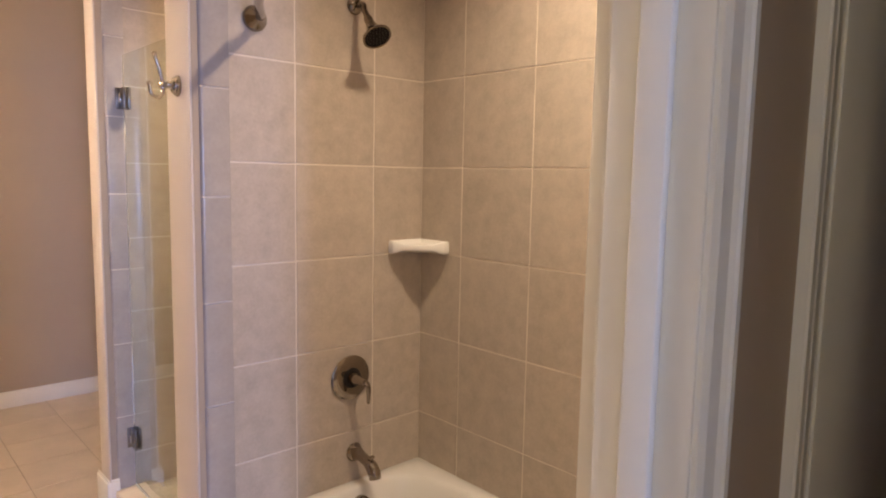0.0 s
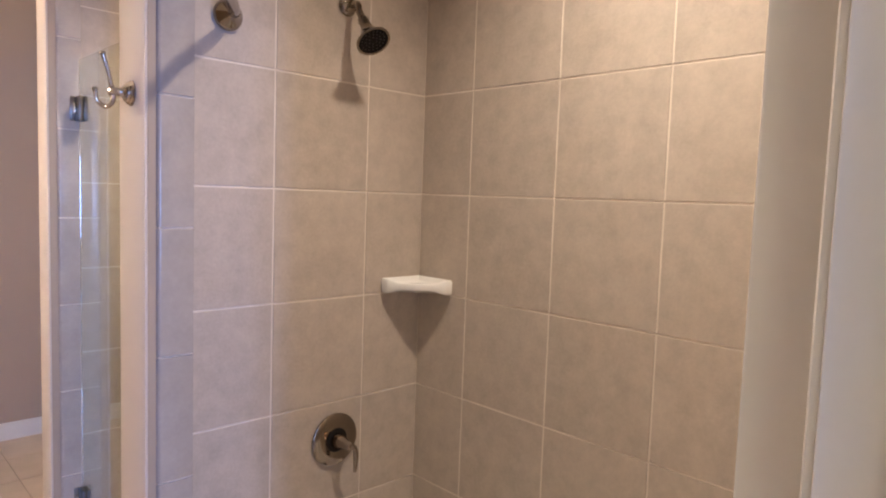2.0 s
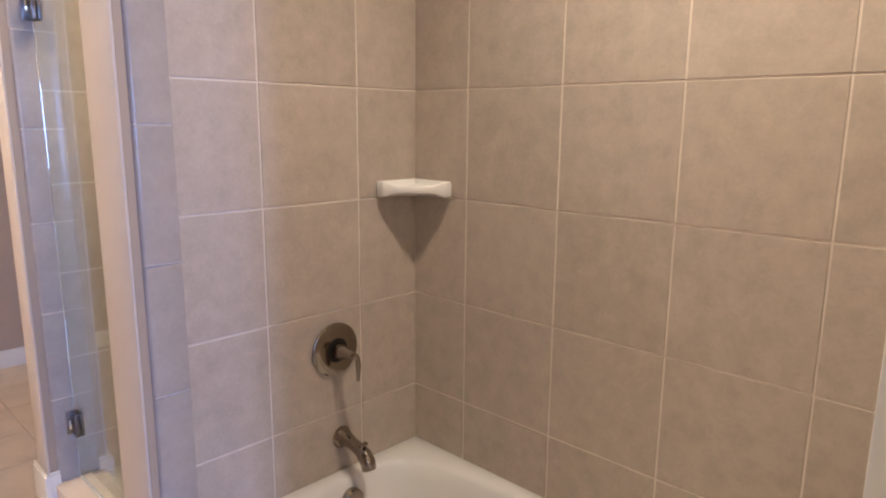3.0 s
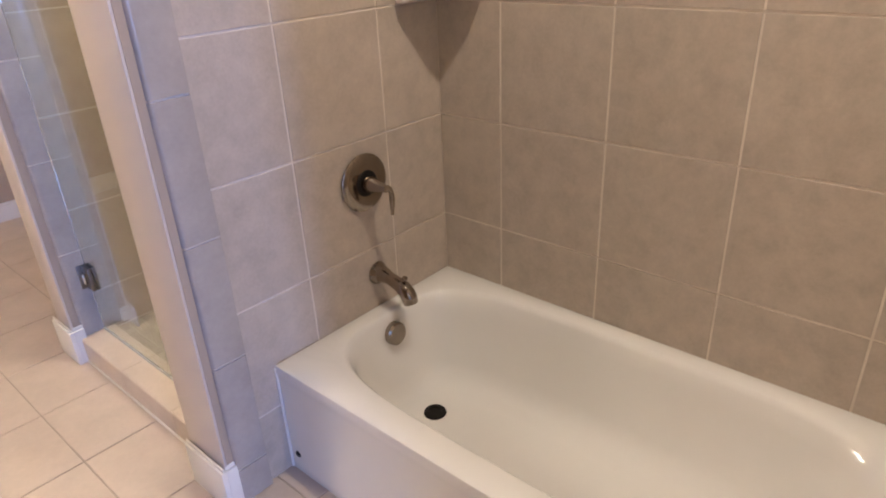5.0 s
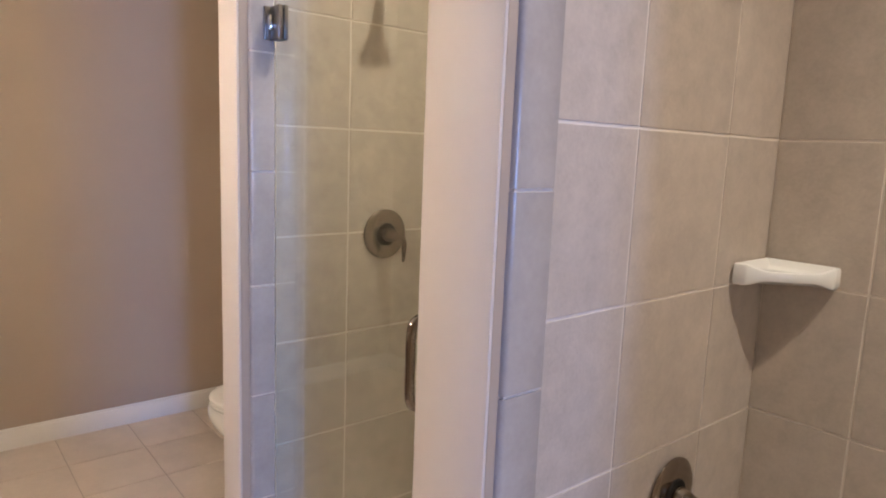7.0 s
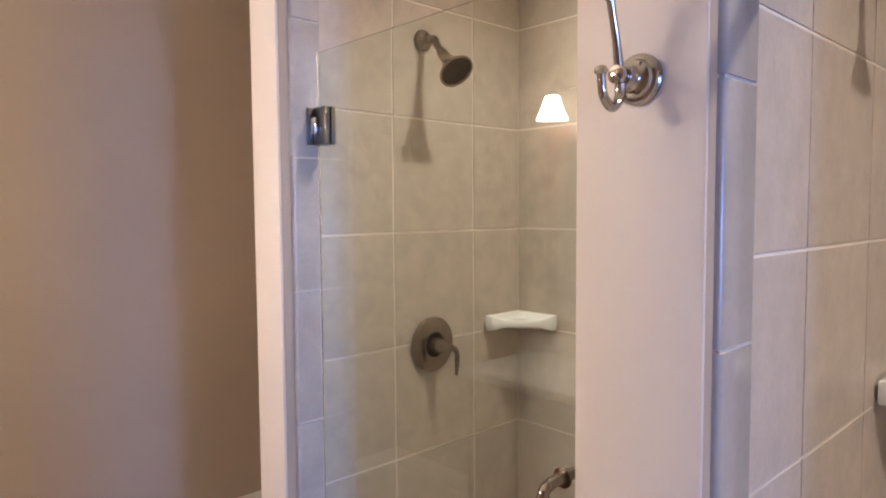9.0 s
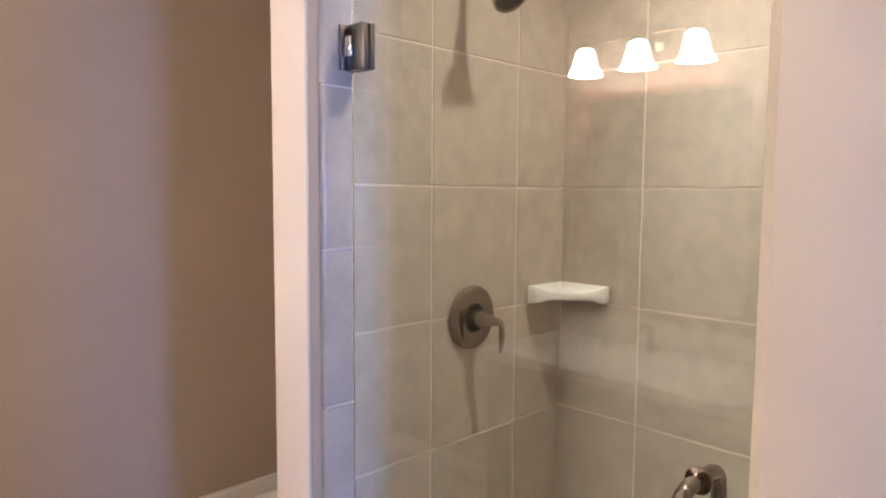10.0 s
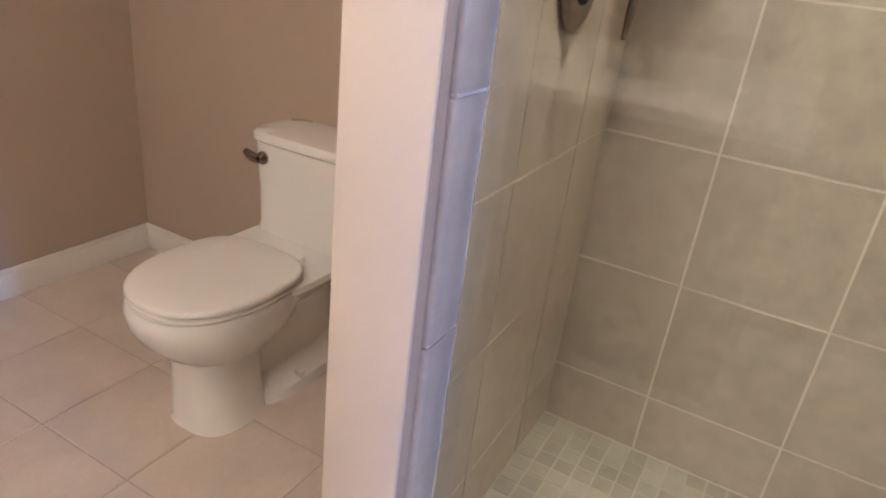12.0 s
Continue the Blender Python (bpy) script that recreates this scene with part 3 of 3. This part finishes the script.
lever = part("flush_lever", lathe([(0.020, 0), (0.020, 0.006), (0.014, 0.014), (0.008, 0.022), (0, 0.024)], (1.542, CY + 0.150, 0.618), (-1, 0, 0), 24), NICKEL, toilet, "chrome flush lever")
part("lever_arm", tube([(1.523, CY + 0.150, 0.618), (1.520, CY + 0.175, 0.622), (1.522, CY + 0.20, 0.632)], [0.014, 0.015, 0.010]), NICKEL, lever)
for y in (CY - 0.107, CY + 0.107):
    part("bolt_cap", lathe([(0.015, 0), (0.015, 0.014), (0.012, 0.022), (0, 0.024)], (1.42, y, 0.03), (0, 0, 1), 20), SEAT, toilet)
stop = thing("supply_valve", "small dark nickel water supply valve behind the toilet", "water valve")
part("valve_body", lathe([(0.026, 0), (0.026, 0.004), (0.009, 0.008), (0.009, 0.05), (0.015, 0.052), (0.015, 0.085), (0, 0.086)], (1.7345, 3.70, 0.16), (-1, 0, 0), 20), NICKEL, stop)
part("supply_hose", tube([(1.668, 3.70, 0.165), (1.665, 3.70, 0.23), (1.65, 3.74, 0.33), (1.64, 3.76, 0.386)], 0.006), NICKEL, stop)

# ---- vanity, mirror and lamp ----
vanity = thing("vanity_cabinet", "reddish dark wood bathroom vanity cabinet", "vanity")
part("carcass", box(-0.798, -0.29, 2.62, 3.62, 0.10, 0.862, 0.003), WOOD, vanity)
part("toe_kick", box(-0.798, -0.36, 2.63, 3.61, 0.0, 0.0995), WOOD, vanity)
for y0, y1 in ((2.635, 2.955), (2.965, 3.285), (3.295, 3.605)):
    dr = part("door", box(-0.2895, -0.272, y0, y1, 0.115, 0.68, 0.003), WOOD, vanity)
    part("raised_panel", box(-0.2718, -0.266, y0 + 0.06, y1 - 0.06, 0.175, 0.62, 0.003), WOOD, dr)
    part("knob", lathe([(0.006, 0), (0.006, 0.012), (0.014, 0.018), (0.012, 0.026), (0, 0.028)], (-0.2718, y1 - 0.03, 0.62), (1, 0, 0), 20), NICKEL, dr)
    part("drawer_front", box(-0.2895, -0.272, y0, y1, 0.695, 0.85, 0.003), WOOD, vanity)
top = thing("countertop", "white cultured marble vanity top with backsplash", "countertop")
part("slab", box(-0.799, -0.25, 2.595, 3.645, 0.8625, 0.902, 0.006), COUNTER, top)
part("backsplash", box(-0.799, -0.78, 2.595, 3.645, 0.9025, 1.0, 0.004), COUNTER, top)
tap = thing("basin_faucet", "brushed nickel faucet on the vanity top", "faucet")
part("faucet_base", lathe([(0.028, 0), (0.028, 0.006), (0.020, 0.014), (0.016, 0.06), (0.018, 0.10), (0, 0.108)], (-0.70, 3.12, 0.9025), (0, 0, 1)), NICKEL, tap)
part("faucet_spout", tube([(-0.70, 3.12, 0.975), (-0.66, 3.12, 1.01), (-0.60, 3.12, 1.01), (-0.575, 3.12, 0.975)], [0.013, 0.011, 0.010]), NICKEL, tap)
mirror = thing("wall_mirror", "mirror in a reddish wood frame above the vanity", "mirror")
part("mirror_glass", box(-0.797, -0.785, 2.79, 3.50, 1.08, 1.93), MIRROR, mirror)
for a in ((2.735, 2.795, 1.02, 1.985), (3.495, 3.555, 1.02, 1.985)):
    part("frame_side", merge(box(-0.7985, -0.772, *a, 0.004), box(-0.772, -0.764, a[0] + 0.015, a[1] - 0.015, a[2] + 0.01, a[3] - 0.01, 0.003)), WOOD, mirror)
for a in ((1.02, 1.08), (1.925, 1.985)):
    part("frame_rail", merge(box(-0.7985, -0.772, 2.796, 3.494, *a, 0.004), box(-0.772, -0.764, 2.796, 3.494, a[0] + 0.015, a[1] - 0.015, 0.003)), WOOD, mirror)
light = thing("vanity_light", "nickel three-lamp vanity light with lit bell shades", "wall lamp")
light.location.z = 0.028
part("back_plate", lathe([(0.06, 0), (0.06, 0.01), (0.045, 0.02), (0.0, 0.024)], (-0.7995, 3.19, 2.13), (1, 0, 0)), NICKEL, light)
part("cross_bar", tube([(-0.745, 2.94, 2.14), (-0.745, 3.19, 2.14), (-0.745, 3.45, 2.14)], 0.008), NICKEL, light)
part("stem", tube([(-0.78, 3.19, 2.13), (-0.76, 3.19, 2.137), (-0.745, 3.19, 2.14)], 0.009), NICKEL, light)
for y in (2.96, 3.19, 3.43):
    arm = part("arm", tube([(-0.745, y, 2.14), (-0.70, y, 2.165), (-0.66, y, 2.15), (-0.655, y, 2.115)], 0.006), NICKEL, light)
    part("socket", lathe([(0.010, 0), (0.024, -0.008), (0.026, -0.03), (0, -0.03)], (-0.655, y, 2.12), (0, 0, 1), 24), NICKEL, light)
    part("shade", lathe([(0.024, 0.0), (0.038, -0.012), (0.044, -0.035), (0.050, -0.065), (0.062, -0.092), (0.074, -0.108), (0.070, -0.108), (0.046, -0.066), (0.038, -0.03), (0.02, -0.006)], (-0.655, y, 2.098), (0, 0, 1)), BELL, light, "lit frosted white bell shade")
for x, y, where in ((1.15, 0.98, "bathtub"), (1.30, 2.36, "shower")):
    can = thing("ceiling_light", "white recessed ceiling light over the " + where, "ceiling light", "recessed lights")
    part("trim_ring", lathe([(0.085, 0), (0.085, -0.004), (0.062, -0.008), (0.058, 0.0)], (x, y, SOFFIT - 0.0005), (0, 0, 1)), WHITE, can)
    part("lens", lathe([(0.0575, -0.002), (0.0, -0.003)], (x, y, SOFFIT - 0.0005), (0, 0, 1)), BULB, can, "glowing lens")

# invented fixture to go with the fill lamp, never in view
dome = thing("hall_fill_dome", "added white glass dome for fill light in the outer room, unseen", "ceiling light")
part("base_plate", lathe([(0.15, 0.0), (0.15, -0.02), (0.14, -0.025)], (-1.60, -1.20, TOP - 0.0005), (0, 0, 1)), WHITE, dome)
part("glass_dome", lathe([(0.138, -0.0245), (0.125, -0.055), (0.085, -0.080), (0.0, -0.092)], (-1.60, -1.20, TOP - 0.0005), (0, 0, 1)), BULB, dome, "glowing dome of the added fill light")

# ---- tile pieces ----
X, Y, Z = Vector((1, 0, 0)), Vector((0, 1, 0)), Vector((0, 0, 1))
# tub back wall: face towards -x
tiles(wall_tub, "tile", (1.665, 0, 0), -Y, Z, [-1.92, -1.691, -1.360, -1.029, -0.698, -0.42], [0.34] + ROWS[1:], TILE)
# faucet wall: face towards -y
tiles(divider, "tile", (0, 1.92, 0), X, Z, [1.100, 1.427, 1.665], [0.34] + ROWS[1:], TILE)
tiles(divider, "tile", (0, 1.92, 0), X, Z, [0.866, 1.100], [0.0] + ROWS, TILE)
TRIM_ROWS = [0.0, 0.116, 0.446, 0.776, 1.106, 1.436, 1.766, 2.096, 2.426, SOFFIT]
tiles(divider, "trim_tile", (0, 1.9075, 0), X, Z, [0.772, 0.864], TRIM_ROWS, TRIM, depth=0.003, bull=0.011)
# tub foot wall: face towards +y
tiles(foot_wall, "tile", (0, 0.42, 0), -X, Z, [-1.665, -1.36, -1.03, -0.70], [0.34] + ROWS[1:], TILE)
# shower far wall: face towards -y
tiles(partition, "tile", (0, 3.02, 0), X, Z, [0.89, 1.165, 1.487, 1.705], [0.05] + ROWS, TILE)
JROWS = [0.0, 0.095, 0.425, 0.755, 1.085, 1.412, 1.739, 2.069, 2.399, SOFFIT]
tiles(jamb, "trim_tile", (0, 2.9655, 0), X, Z, [0.808, 0.889], JROWS, TRIM, depth=0.003, bull=0.011)
# shower back wall: face towards -x
tiles(wall_shower, "tile", (1.705, 0, 0), -Y, Z, [-3.02, -2.759, -2.434, -2.125], [0.05] + ROWS, TILE)
# shower side of the divider: face towards +y
tiles(divider, "tile", (0, 2.125, 0), -X, Z, [-1.705, -1.487, -1.165, -0.87], [0.05] + ROWS, TILE)
tiles(divider, "trim_tile", (0, 2.125, 0), -X, Z, [-0.87, -0.802], [0.1] + TRIM_ROWS[2:], TRIM)
# curb
tiles(curb, "tile", (0.795, 0, 0), -Y, Z, [-2.968, -2.64, -2.31, -2.10], [0.0, 0.094], FLOOR_TILE, gap=0.003)
tiles(curb, "tile", (0, 0, 0.094), Y, -X, [2.10, 2.31, 2.64, 2.968], [-0.925, -0.795], FLOOR_TILE, gap=0.003)
# floor and mosaic
tiles(floor, "tile", (0, 0, -0.0038), X, Y, [-0.80] + [0.890 + 0.3335 * k for k in range(-5, 3)] + [1.75], [0.36] + [3.765 + 0.3335 * k for k in range(-10, 4)], FLOOR_TILE, gap=0.005, depth=0.0028, edge=0.0012, wobble=0.0002)
tiles(shower_floor, "mosaic_tile", (0, 0, 0.0455), X, Y, [1.705 - 0.0515 * k for k in range(15, -1, -1)], [3.02 - 0.0512 * k for k in range(17, -1, -1)], MOSAIC, gap=0.005, depth=0.002, edge=0.0008)
